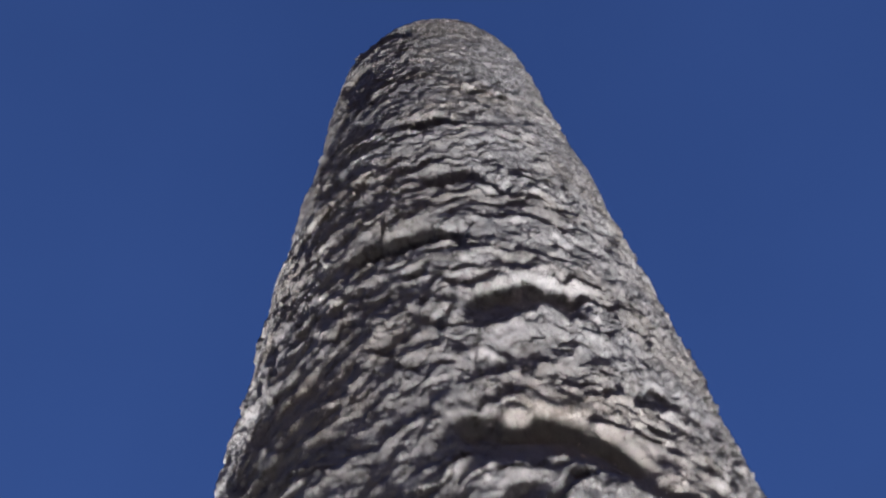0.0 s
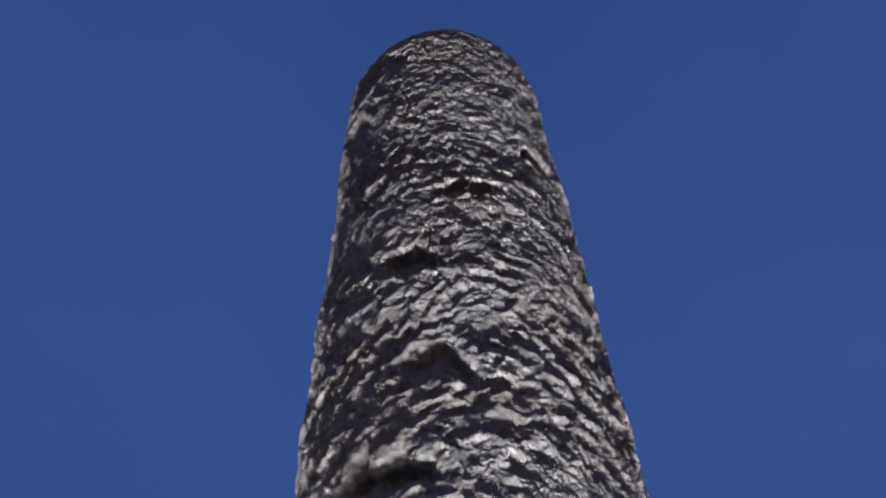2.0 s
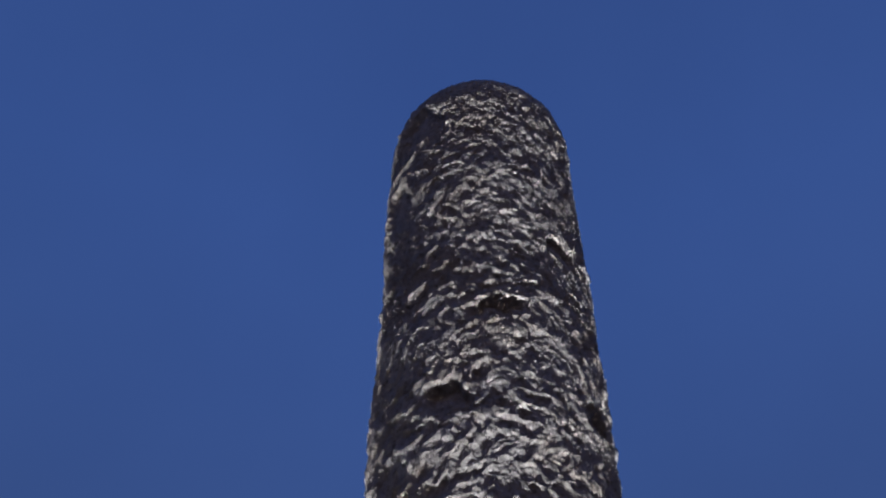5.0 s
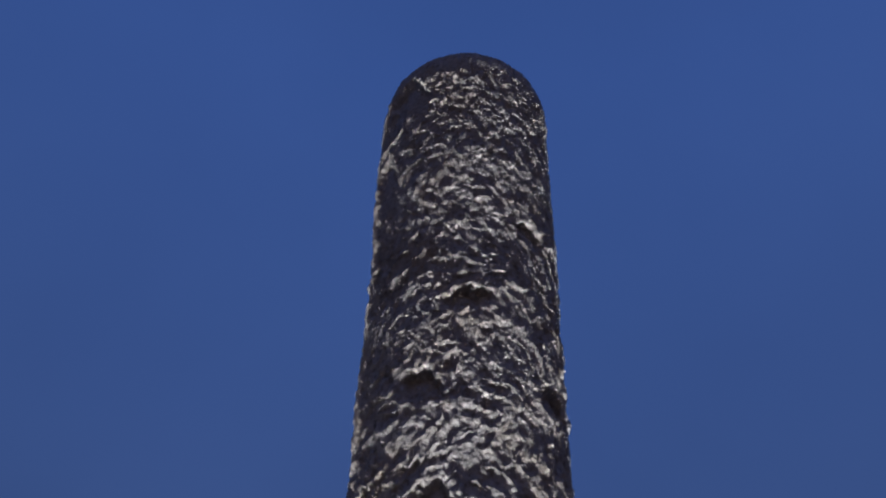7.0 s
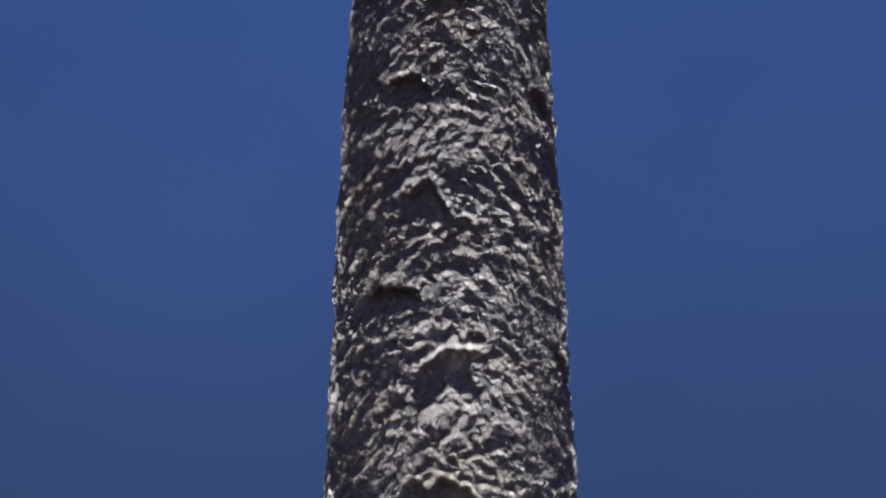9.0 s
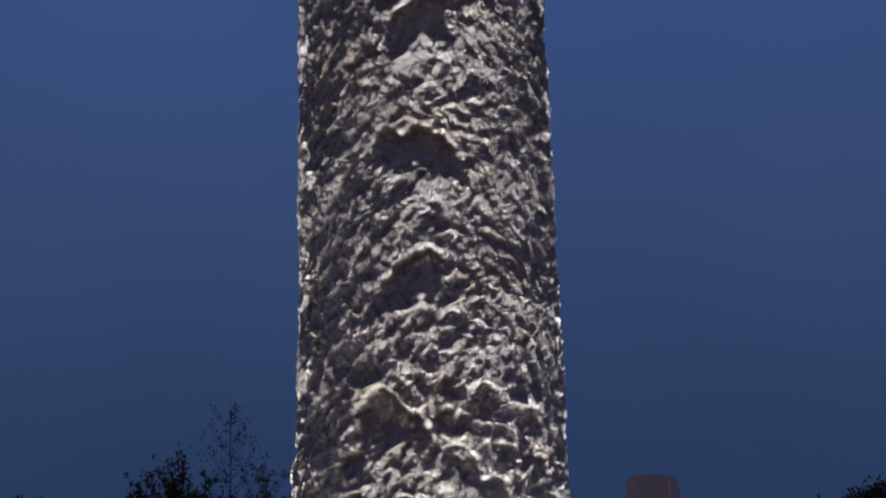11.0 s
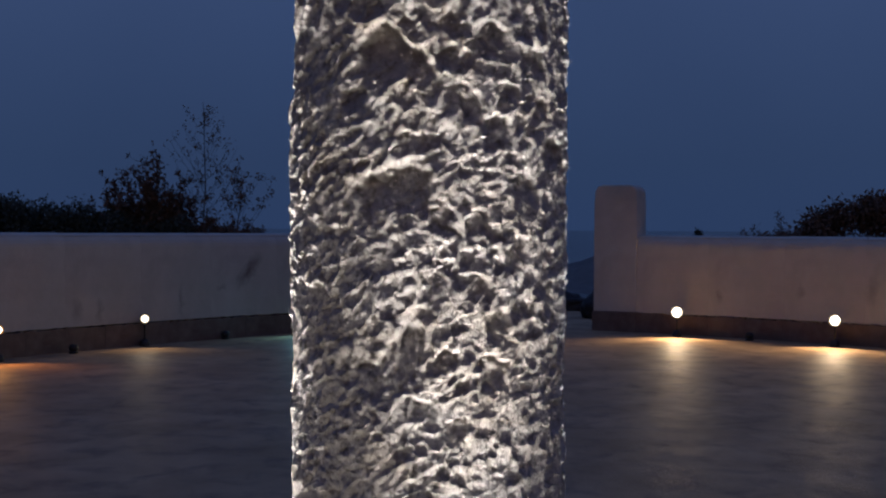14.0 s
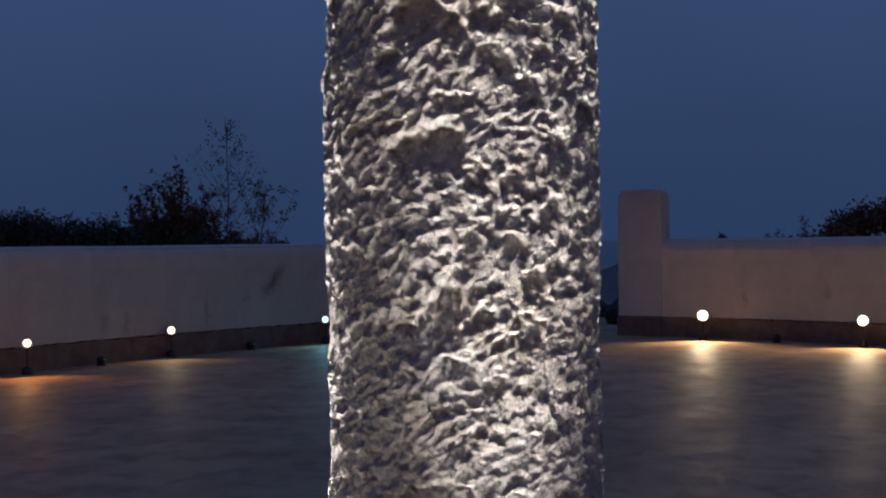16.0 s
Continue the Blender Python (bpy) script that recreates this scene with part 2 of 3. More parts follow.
# ---------------------------------------------------------------- the walls
def arc_point(a, b, sag, s):
    """Point and heading at s (0..1, beyond as well) along the bowed line a-b, which swells outward by sag."""
    a, b = Vector(a), Vector(b)
    d = b - a
    out = Vector((-d.y, d.x)).normalized()
    p = a + d * s + out * (4 * sag * s * (1 - s))
    t = (d + out * (4 * sag * (1 - 2 * s))).normalized()
    return p, t


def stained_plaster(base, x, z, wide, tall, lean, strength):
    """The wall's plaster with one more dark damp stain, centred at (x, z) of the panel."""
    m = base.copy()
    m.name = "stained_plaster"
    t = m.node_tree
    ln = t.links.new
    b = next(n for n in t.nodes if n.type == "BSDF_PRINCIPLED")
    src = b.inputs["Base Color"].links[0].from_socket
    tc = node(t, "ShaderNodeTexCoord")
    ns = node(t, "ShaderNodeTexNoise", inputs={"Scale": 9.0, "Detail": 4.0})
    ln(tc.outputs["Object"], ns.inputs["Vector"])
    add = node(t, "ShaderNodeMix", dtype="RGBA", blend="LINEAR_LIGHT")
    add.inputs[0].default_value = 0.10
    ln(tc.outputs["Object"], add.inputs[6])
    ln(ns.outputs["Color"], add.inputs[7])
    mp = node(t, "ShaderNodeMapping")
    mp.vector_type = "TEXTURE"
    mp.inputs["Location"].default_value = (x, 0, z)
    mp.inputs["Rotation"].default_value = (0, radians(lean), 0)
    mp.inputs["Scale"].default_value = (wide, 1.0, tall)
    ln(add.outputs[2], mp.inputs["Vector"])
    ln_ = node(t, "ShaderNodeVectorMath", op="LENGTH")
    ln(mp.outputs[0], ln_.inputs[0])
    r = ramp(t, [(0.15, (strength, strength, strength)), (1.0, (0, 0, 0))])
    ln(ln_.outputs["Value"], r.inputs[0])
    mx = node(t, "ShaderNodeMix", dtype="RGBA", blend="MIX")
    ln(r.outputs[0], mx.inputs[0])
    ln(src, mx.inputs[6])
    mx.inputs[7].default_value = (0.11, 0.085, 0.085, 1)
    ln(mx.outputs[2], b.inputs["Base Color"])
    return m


def curved_wall(name, label, a, b, sag, s0, s1, count, seed, stains=()):
    """A plastered wall of panels on a dark stone plinth; its inner face runs along the bowed line."""
    rng = random.Random(seed)
    core = bmesh.new()
    rows = []
    for i in range(count * 2 + 1):
        p, t = arc_point(a, b, sag, s0 + (s1 - s0) * i / (count * 2))
        n = Vector((-t.y, t.x))
        q0, q1 = p + n * 0.05, p + n * 0.33
        rows.append([core.verts.new((q.x, q.y, z)) for q, z in ((q0, 0.0), (q0, 1.365), (q1, 1.365), (q1, -0.3))])
    for r, r2 in zip(rows, rows[1:]):
        for k in range(4):
            core.faces.new((r[k], r2[k], r2[(k + 1) % 4], r[(k + 1) % 4]))
    core.faces.new(rows[0])
    core.faces.new(list(reversed(rows[-1])))
    bmesh.ops.recalc_face_normals(core, faces=core.faces)
    wall = tagged(part(name, core, PLASTER), label, "wall", kind="structure")
    for i in range(count):
        sa, sb = s0 + (s1 - s0) * i / count, s0 + (s1 - s0) * (i + 1) / count
        p, _ = arc_point(a, b, sag, sa)
        q, _ = arc_point(a, b, sag, sb)
        ang = math.atan2(q.y - p.y, q.x - p.x)
        ln = (q - p).length
        top = 1.396 + rng.uniform(-0.004, 0.004)
        off = rng.uniform(-0.0005, 0.0005)
        outline = [(off, 0.29)] + [(off + 0.16 - 0.16 * math.cos(a), top - 0.17 + 0.17 * math.sin(a)) for a in (0, .26, .52, .79, 1.05, 1.31, 1.57)] + [(0.30, top), (0.35, top - 0.05), (0.35, 0.29)]
        pb = slab_bm(outline, 0.0004, ln - 0.0004)
        ob = part("panel", pb, PLASTER, wall, smooth=False)
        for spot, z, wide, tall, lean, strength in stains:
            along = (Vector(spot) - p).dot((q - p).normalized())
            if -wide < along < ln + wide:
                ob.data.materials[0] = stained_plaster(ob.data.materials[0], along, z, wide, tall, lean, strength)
        ob.matrix_basis = Matrix.Translation((p.x, p.y, 0)) @ Matrix.Rotation(ang, 4, "Z")
        k = 2
        for j in range(k):
            x0, x1 = ln * j / k, ln * (j + 1) / k
            bb = box_bm(x0 + 0.001, x1 - 0.001, -0.025 + rng.uniform(-0.002, 0.002), 0.3, -0.05, 0.276 + rng.uniform(-0.004, 0.004))
            # a worn, uneven upper arris
            bmesh.ops.subdivide_edges(bb, edges=[e for e in bb.edges if abs(e.verts[0].co.x - e.verts[1].co.x) > 0.05], cuts=9)
            for vert in bb.verts:
                if vert.co.z > 0.2 and vert.co.y < 0.1:
                    vert.co.z += rng.uniform(-0.014, 0.010)
            st = part("plinth_block", bb, PLINTH, wall)
            st.matrix_basis = Matrix.Translation((p.x, p.y, 0)) @ Matrix.Rotation(ang, 4, "Z")
    return wall


LEFT_A, LEFT_B = (-4.782, 10.429), (-1.772, 13.717)
RIGHT_A, RIGHT_B = (2.471, 14.330), (5.771, 12.073)
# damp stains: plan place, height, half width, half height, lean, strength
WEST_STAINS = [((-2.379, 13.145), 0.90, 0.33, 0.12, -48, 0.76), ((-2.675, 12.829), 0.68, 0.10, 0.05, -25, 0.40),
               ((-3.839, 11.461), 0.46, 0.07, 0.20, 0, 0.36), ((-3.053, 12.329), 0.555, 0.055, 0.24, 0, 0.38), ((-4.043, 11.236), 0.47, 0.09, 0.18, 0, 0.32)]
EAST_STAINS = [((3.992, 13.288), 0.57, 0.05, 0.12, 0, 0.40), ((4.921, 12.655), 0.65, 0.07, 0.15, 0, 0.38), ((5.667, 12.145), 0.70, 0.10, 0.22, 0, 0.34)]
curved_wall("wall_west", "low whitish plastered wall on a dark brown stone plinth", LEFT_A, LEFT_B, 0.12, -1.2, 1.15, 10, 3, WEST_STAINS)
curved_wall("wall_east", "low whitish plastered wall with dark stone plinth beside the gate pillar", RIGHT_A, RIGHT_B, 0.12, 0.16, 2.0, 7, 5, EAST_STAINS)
# unseen walls added to close the court and return light
curved_wall("wall_southeast", "low whitish plastered wall on a dark brown stone plinth", (9.1, 8.6), (6.2, -7.6), 0.9, 0.0, 1.0, 12, 6)
curved_wall("wall_south", "low whitish plastered wall on a dark brown stone plinth", (6.2, -7.6), (-6.2, -7.6), 1.3, 0.0, 1.0, 10, 7)
curved_wall("wall_southwest", "low whitish plastered wall on a dark brown stone plinth", (-6.2, -7.6), (-8.2, 5.5), 0.6, 0.0, 1.0, 10, 8)


def gate_pillar():
    p, t = arc_point(RIGHT_A, RIGHT_B, 0.12, 0.0)
    q, _ = arc_point(RIGHT_A, RIGHT_B, 0.12, 0.16)
    ang = math.atan2(q.y - p.y, q.x - p.x)
    ln = (q - p).length
    hold = tagged(new("gate_pillar"), "whitish plastered gate pillar with softly rounded top at the wall's end", "pillar", kind="structure")
    hold.matrix_basis = Matrix.Translation((p.x, p.y, 0)) @ Matrix.Rotation(ang, 4, "Z")
    arc = [(0.13 - 0.13 * math.cos(a), 2.125 - 0.13 + 0.13 * math.sin(a)) for a in (0, .26, .52, .79, 1.05, 1.31, 1.57)]
    front = [(0.0, 1.91)] + arc + [(ln - x, z) for x, z in reversed(arc)] + [(ln, 1.91)]
    turn = Matrix(((0, 1, 0, 0), (1, 0, 0, 0), (0, 0, 1, 0), (0, 0, 0, 1)))
    cap = slab_bm(front, -0.014, 0.42)
    bmesh.ops.transform(cap, matrix=turn, verts=cap.verts)
    bmesh.ops.recalc_face_normals(cap, faces=cap.faces)
    bmesh.ops.bevel(cap, geom=[e for e in cap.edges if abs(e.verts[0].co.y - e.verts[1].co.y) < 0.01 and max(v.co.z for v in e.verts) > 1.93], offset=0.03, segments=3, affect="EDGES", profile=0.5)
    part("cap", cap, PLASTER, hold)
    part("shaft", box_bm(0.0, ln, -0.012, 0.418, 0.29, 1.909, 0.003, 1), PLASTER, hold)
    part("foot", box_bm(-0.02, ln, -0.035, 0.43, -0.05, 0.287, 0.014), PLINTH, hold, "dark brown stone foot")
    return hold


gate_pillar()

def boulder(x, y, wide, deep, tall, seed):
    """A rough weathered rock, flat below, sunk a little into the ground."""
    bm = bmesh.new()
    bmesh.ops.create_icosphere(bm, subdivisions=4, radius=1.0)
    off = Vector((seed * 7.3, seed * 3.1, seed * 1.7))
    for v in bm.verts:
        d = v.co.normalized()
        k = 1 + 0.34 * noise.noise(d * 1.4 + off) + 0.14 * noise.noise(d * 3.5 + off) + 0.05 * noise.noise(d * 9 + off)
        q = Vector((d.x * abs(d.x) ** -0.25 if abs(d.x) > 0.02 else d.x, d.y, d.z)) * k
        v.co = Vector((x + q.x * wide / 2, y + q.y * deep / 2, max(-0.05, tall * 0.40 + q.z * tall * 0.60)))
    return tagged(part("boulder", bm, ROCK, smooth=True), "dark rough boulder lying at the end of the path", "boulder", group="boulders beyond the gate")


boulder(2.84, 16.5, 0.46, 0.5, 0.42, 1)
boulder(2.52, 18.4, 0.95, 0.6, 0.31, 2)


def shore_bank():
    """A low dark bank of earth and scrub that rises from the shore beyond the gate."""
    xs, ys = np.linspace(-3, 20, 93), np.linspace(25, 52, 109)
    X, Y = np.meshgrid(xs, ys)
    Z = -0.75 + 1.65 * np.exp(-((X - 8.5) / 3.5) ** 2 - ((Y - 40) / 6.5) ** 2)
    for k, (px, py) in enumerate(((3.1, 2.3), (7.7, 6.1), (17.0, 13.0))):
        Z += 0.07 / (1 + k) * np.sin(X * px + 1.7 * k + 0.6 * np.sin(Y * 1.3)) * np.cos(Y * py * 0.5 + X * 0.7) * np.clip(Z + 0.75, 0, 0.5) * 2
    n, m = X.shape
    idx = np.arange(n * m).reshape(n, m)
    faces = np.stack([idx[:-1, :-1], idx[:-1, 1:], idx[1:, 1:], idx[1:, :-1]], -1).reshape(-1, 4)
    return tagged(raw_mesh("shore_bank", np.stack([X, Y, Z], -1).reshape(-1, 3), faces, SCRUB), "low dark bank rising at the shore beyond the gate", "bank", kind="structure")


shore_bank()


# ---------------------------------------------------------------- the hewn column
R_COL, H_COL = 0.2085, 3.945


def lattice(shape, seed):
    return np.random.RandomState(seed).rand(*shape)


def soft_noise(u, v, cell, seed, circ, wide=1.0):
    """Smooth value noise over the unrolled face, seamless round the column."""
    nu = max(3, int(round(circ / cell / wide)))
    g = lattice((512, nu), seed)
    a, b = u / circ * nu, v / cell
    i, j = np.floor(a).astype(int), np.floor(b).astype(int)
    fa, fb = a - i, b - j
    fa, fb = fa * fa * fa * (fa * (fa * 6 - 15) + 10), fb * fb * fb * (fb * (fb * 6 - 15) + 10)
    i0, i1, j0, j1 = i % nu, (i + 1) % nu, j % 512, (j + 1) % 512
    return (g[j0, i0] * (1 - fa) + g[j0, i1] * fa) * (1 - fb) + (g[j1, i0] * (1 - fa) + g[j1, i1] * fa) * fb - 0.5


def chips(u, v, cw, ch, seed, circ, bowl, tilt, crisp=0.0):
    """Marks of the point chisel: an uneven mosaic of shallow bowls with sharp ridges, most of them cut in towards the top."""
    nu = max(3, int(round(circ / cw)))
    rs = np.random.RandomState(seed)
    ju, jv, dep, su, sv, hh = (rs.rand(512, nu) for _ in range(6))
    a, b = u / circ * nu, v / ch
    i, j = np.floor(a).astype(int), np.floor(b).astype(int)
    best, second = np.full(u.shape, 9.0), np.full(u.shape, 9.0)
    depth, lean = np.zeros(u.shape), np.zeros(u.shape)
    for di in (-1, 0, 1):
        for dj in (-1, 0, 1):
            ci, cj = i + di, j + dj
            cm, cn = ci % nu, cj % 512
            da, db = a - ci - 0.12 - 0.76 * ju[cn, cm], b - cj - 0.12 - 0.76 * jv[cn, cm]
            dist = np.sqrt(da * da + db * db)
            near = dist < best
            second = np.where(near, best, np.minimum(second, dist))
            best = np.where(near, dist, best)
            depth = np.where(near, dep[cn, cm], depth)
            lean = np.where(near, (su[cn, cm] - 0.5) * 1.2 * da * cw + (sv[cn, cm] - 0.6) * 1.2 * db * ch + (hh[cn, cm] - 0.5) * 0.22 * ch, lean)
    q = 2 * best / (best + second + 1e-6)
    return -bowl * (0.25 + 0.75 * depth) * np.clip(1.12 + 0.30 * crisp - (1.3 + 0.55 * crisp) * q, 0, 1) ** 0.9 + tilt * lean


def hewn_column():
    circ = 2 * math.pi * R_COL
    th = np.concatenate([np.linspace(-100, 100, 480, endpoint=False), np.linspace(100, 260, 90, endpoint=False)])
    zz = np.concatenate([np.linspace(0.0, 0.9, 180, endpoint=False), np.linspace(0.9, H_COL - 0.09, 1760)])
    T, Z = np.meshgrid(th, zz)
    u, v = np.radians(T) * R_COL, Z
    high = np.clip((Z - 1.75) / 0.6, 0, 1)
    bend = 0.006 + 0.0025 * high
    wu = u + 0.030 * soft_noise(u, v, 0.10, 17, circ) + 0.006 * soft_noise(u, v, 0.030, 11, circ) + bend * soft_noise(u, v, 0.012, 12, circ) + 0.004 * soft_noise(u, v, 0.005, 15, circ)
    wv = v + 0.026 * soft_noise(u, v, 0.10, 18, circ) + 0.006 * soft_noise(u, v, 0.030, 13, circ) + bend * soft_noise(u, v, 0.012, 14, circ) + 0.004 * soft_noise(u, v, 0.005, 16, circ)
    h = 0.009 * soft_noise(u, v, 0.30, 1, circ) + 0.006 * soft_noise(u, v, 0.09, 2, circ)
    # the strokes climb to the middle of the face from both sides, more so higher up, where they are also flatter
    wv = wv - 0.2 * np.clip(Z - 1.75, 0, None) + (0.05 + 0.15 * high) * np.sqrt((u - 0.02) ** 2 + 0.0016) - 0.30 * (1 - high) * u
    # a patch of the face dressed with finer strokes
    fine_patch = np.exp(-((T - 43) / 15) ** 2 - ((Z - 2.29) / 0.16) ** 2)
    rough = (0.76 - 0.02 * high + 0.7 * soft_noise(u, v, 0.075, 19, circ)) * (1 - 0.65 * fine_patch)
    strokes = high * chips(wu, wv, 0.034, 0.030, 21, circ, 0.0105, 0.26) + (1 - high) * chips(wu, wv, 0.027, 0.024, 24, circ, 0.0072, 0.50, 0.3)
    h += rough * (strokes + (0.004 + 0.003 * high) * soft_noise(wu, wv, 0.022, 6, circ, 1.0))
    small = (0.50 + 0.22 * high) * (1 - 0.4 * fine_patch) * (0.8 * chips(wu, wv, 0.0175, 0.0155, 22, circ, 0.0034, 0.36) + 0.003 * soft_noise(wu, wv, 0.0115, 8, circ, 1.0))
    h += small
    grain = (0.62 + 0.03 * high + 1.5 * fine_patch) * chips(wu, wv, 0.0085, 0.0078, 23, circ, 0.0012, 0.34) + 0.0012 * soft_noise(u, v, 0.0048, 5, circ)

    def scar(deg, z, left, right, dl, dr, tall, deep, calm=0.75, sill=0.0):
        """A struck-off hollow: its upper edge is a ledge with an apex at (deg, z) that falls by dl and dr at its ends; it deepens upwards; a sill may stand proud below it."""
        i0, i1 = np.searchsorted(zz, z - 2 * tall - max(dl, dr, 0) - 0.02), np.searchsorted(zz, z + 0.07)
        uu, vv, wob = u[i0:i1], v[i0:i1], wobble[i0:i1]
        x = uu - math.radians(deg) * R_COL
        x = (x + circ / 2) % circ - circ / 2
        s = np.where(x < 0, -x / left, x / right)
        edge = z - np.where(x < 0, dl, dr) * s ** 1.2 + wob
        side = np.clip((1.0 - s) / 0.40 + wob * 32, 0, 1)
        below = (edge - vv) / tall
        prof = np.clip((below + 0.03) / lip[i0:i1], 0, 1) * np.clip((1.0 - below) / 0.86, 0, 1) ** 0.85
        mask = prof * side * side * (3 - 2 * side)
        h[i0:i1] = h[i0:i1] * (1 - calm * np.clip(mask * 1.6, 0, 1) * np.clip(below / 0.2, 0.35, 1)) - deep * mask
        if sill:
            h[i0:i1] += sill * side * np.clip(1 - np.abs(below - 1.05) / 0.45, 0, 1)

    wobble = 0.024 * soft_noise(u, v, 0.030, 31, circ) + 0.012 * soft_noise(u, v, 0.011, 32, circ)
    lip = 0.06 + 0.17 * np.clip(soft_noise(u, v, 0.035, 33, circ) + 0.5, 0, 1)
    rs = np.random.RandomState(77)
    for _ in range(110):
        scar(rs.uniform(-180, 180), rs.uniform(0.2, 3.8), rs.uniform(.012, .028), rs.uniform(.012, .028), rs.uniform(0, .02), rs.uniform(0, .02), rs.uniform(.02, .042), rs.uniform(.004, .009), 0.3)
    # pockets on the side that faces the court: angle, height, size
    pockets = ((-9, 1.761, 1), (7, 1.757, 1), (24, 1.748, 1.6), (6, 1.718, 1), (10, 1.668, 1), (17, 1.648, 1.1), (45, 1.733, 1.6),
               (32, 1.673, 1.2), (51, 1.655, 1), (1, 1.606, 1), (27, 1.633, 1.5), (42, 1.547, 1.6), (19, 1.494, 1.2), (5, 1.496, 1),
               (7, 1.419, 1.1), (20, 1.405, 1.2), (3, 1.402, 0.9), (7, 1.303, 1.1), (27, 1.291, 1.5), (-1, 1.236, 1.1), (11, 1.210, 1),
               (-24, 1.285, 1.5), (36, 1.456, 1.3), (-30, 1.668, 1.3), (28, 1.346, 1.2))
    for deg, z, k in pockets:
        scar(deg, z, .019 * k, .019 * k, .008, .008, .034 * k, .0095 * k ** 0.5, 0.3)
    scar(-17.3, 1.744, .050, .075, .026, .048, .070, .020)
    scar(-8.0, 1.562, .085, .034, .042, .020, .072, .019)
    scar(63.7, 1.604, .052, .030, .018, .022, .052, .015)
    scar(-7.4, 1.341, .038, .024, .036, .015, .095, .015)
    scar(-7.9, 1.335, .016, .013, .020, .010, .075, .016, 0.6)
    scar(-51.2, 1.381, .080, .065, -.004, .018, .050, .007, 0.4)
    scar(-11.5, 1.056, .070, .065, .020, .016, .070, .016)
    scar(-3.9, 2.134, .064, .080, .004, .034, .066, .019, 0.85, .006)
    scar(2.4, 1.955, .075, .024, .056, .012, .061, .020)
    scar(4.1, 2.348, .085, .034, .050, .010, .074, .015, 0.8, .007)
    scar(-23.6, 2.469, .085, .050, -.016, .018, .057, .023)
    scar(74.8, 2.411, .048, .030, .030, .030, .098, .022)
    scar(-9.4, 2.673, .058, .050, .024, .064, .082, .022)
    scar(-17.1, 2.913, .054, .042, .016, .042, .064, .020)
    scar(61.0, 2.933, .044, .062, .004, .030, .070, .022)
    scar(40.8, 3.346, .026, .070, .016, .032, .066, .021)
    scar(5.9, 3.108, .056, .054, .024, -.004, .052, .020)
    scar(-39.0, 3.849, .085, .060, .035, .080, .164, .021, 0.8)
    scar(-53.1, 3.575, .055, .030, -.030, .055, .189, .012)
    h += 0.25 * high * small + grain
    h = np.where(h > 0.007, 0.007 + 0.4 * (h - 0.007), h)
    # rounded rim: the face turns inward over the last centimetres
    rim = np.clip((Z - (H_COL - 0.12)) / 0.03, 0, 1)
    r = R_COL + h * (1 - 0.5 * rim) - 0.004 * rim
    a = np.radians(T)
    body = np.stack([r * np.sin(a), -r * np.cos(a), Z], -1)
    rows = [body]
    last = r[-1]
    for k in range(1, 13):
        ph = math.pi / 2 * k / 12
        q = last - 0.062 * (1 - math.cos(ph)) + 0.0030 * soft_noise(u[-1], v[-1] + 0.02 * k, 0.015, 41, circ)
        z = H_COL - 0.09 + 0.09 * math.sin(ph)
        rows.append(np.stack([q * np.sin(a[-1]), -q * np.cos(a[-1]), np.full(q.shape, z)], -1)[None])
    for f in (0.7, 0.35, 0.001):
        q = (last - 0.062) * f
        rows.append(np.stack([q * np.sin(a[-1]), -q * np.cos(a[-1]), np.full(q.shape, H_COL) + 0.006 * soft_noise(u[-1], v[-1] + f, 0.06, 42, circ)], -1)[None])
    P = np.concatenate(rows, 0)
    n, m, _ = P.shape
    idx = np.arange(n * m).reshape(n, m)
    nxt = np.roll(idx, -1, axis=1)
    faces = np.stack([idx[:-1], nxt[:-1], nxt[1:], idx[1:]], -1).reshape(-1, 4)
    return tagged(raw_mesh("stone_column", P.reshape(-1, 3), faces, STONE), "tall round rough-hewn pale limestone column lit from below", "column")


hewn_column()


# ---------------------------------------------------------------- lamps as things
def ground_uplight(x, y, aim):
    hold = tagged(new("ground_uplight"), "small black round uplight, unseen, assumed round the column's foot", "spotlight", group="uplights round the column")
    hold.matrix_basis = Matrix.Translation((x, y, 0))
    d = (Vector(aim) - Vector((x, y, 0.08))).normalized()
    turn = d.to_track_quat("Z", "Y").to_matrix().to_4x4()
    part("base", lathe_bm([(0.13, 0.0), (0.13, 0.012), (0.09, 0.02)], 24), BLACK, hold)
    part("housing", lathe_bm([(0.07, -0.05), (0.10, -0.04), (0.112, 0.0), (0.112, 0.02), (0.102, 0.02), (0.098, -0.012)], 24, Matrix.Translation((0, 0, 0.06)) @ turn @ Matrix.Translation((0, 0, -0.015))), BLACK, hold)
    return hold


placed = set()
for eye, aim, *_ in UPLIGHTS:
    # the added lower beam shares the front uplight's housing
    if eye not in placed:
        placed.add(eye)
        ground_uplight(eye[0], eye[1], aim)


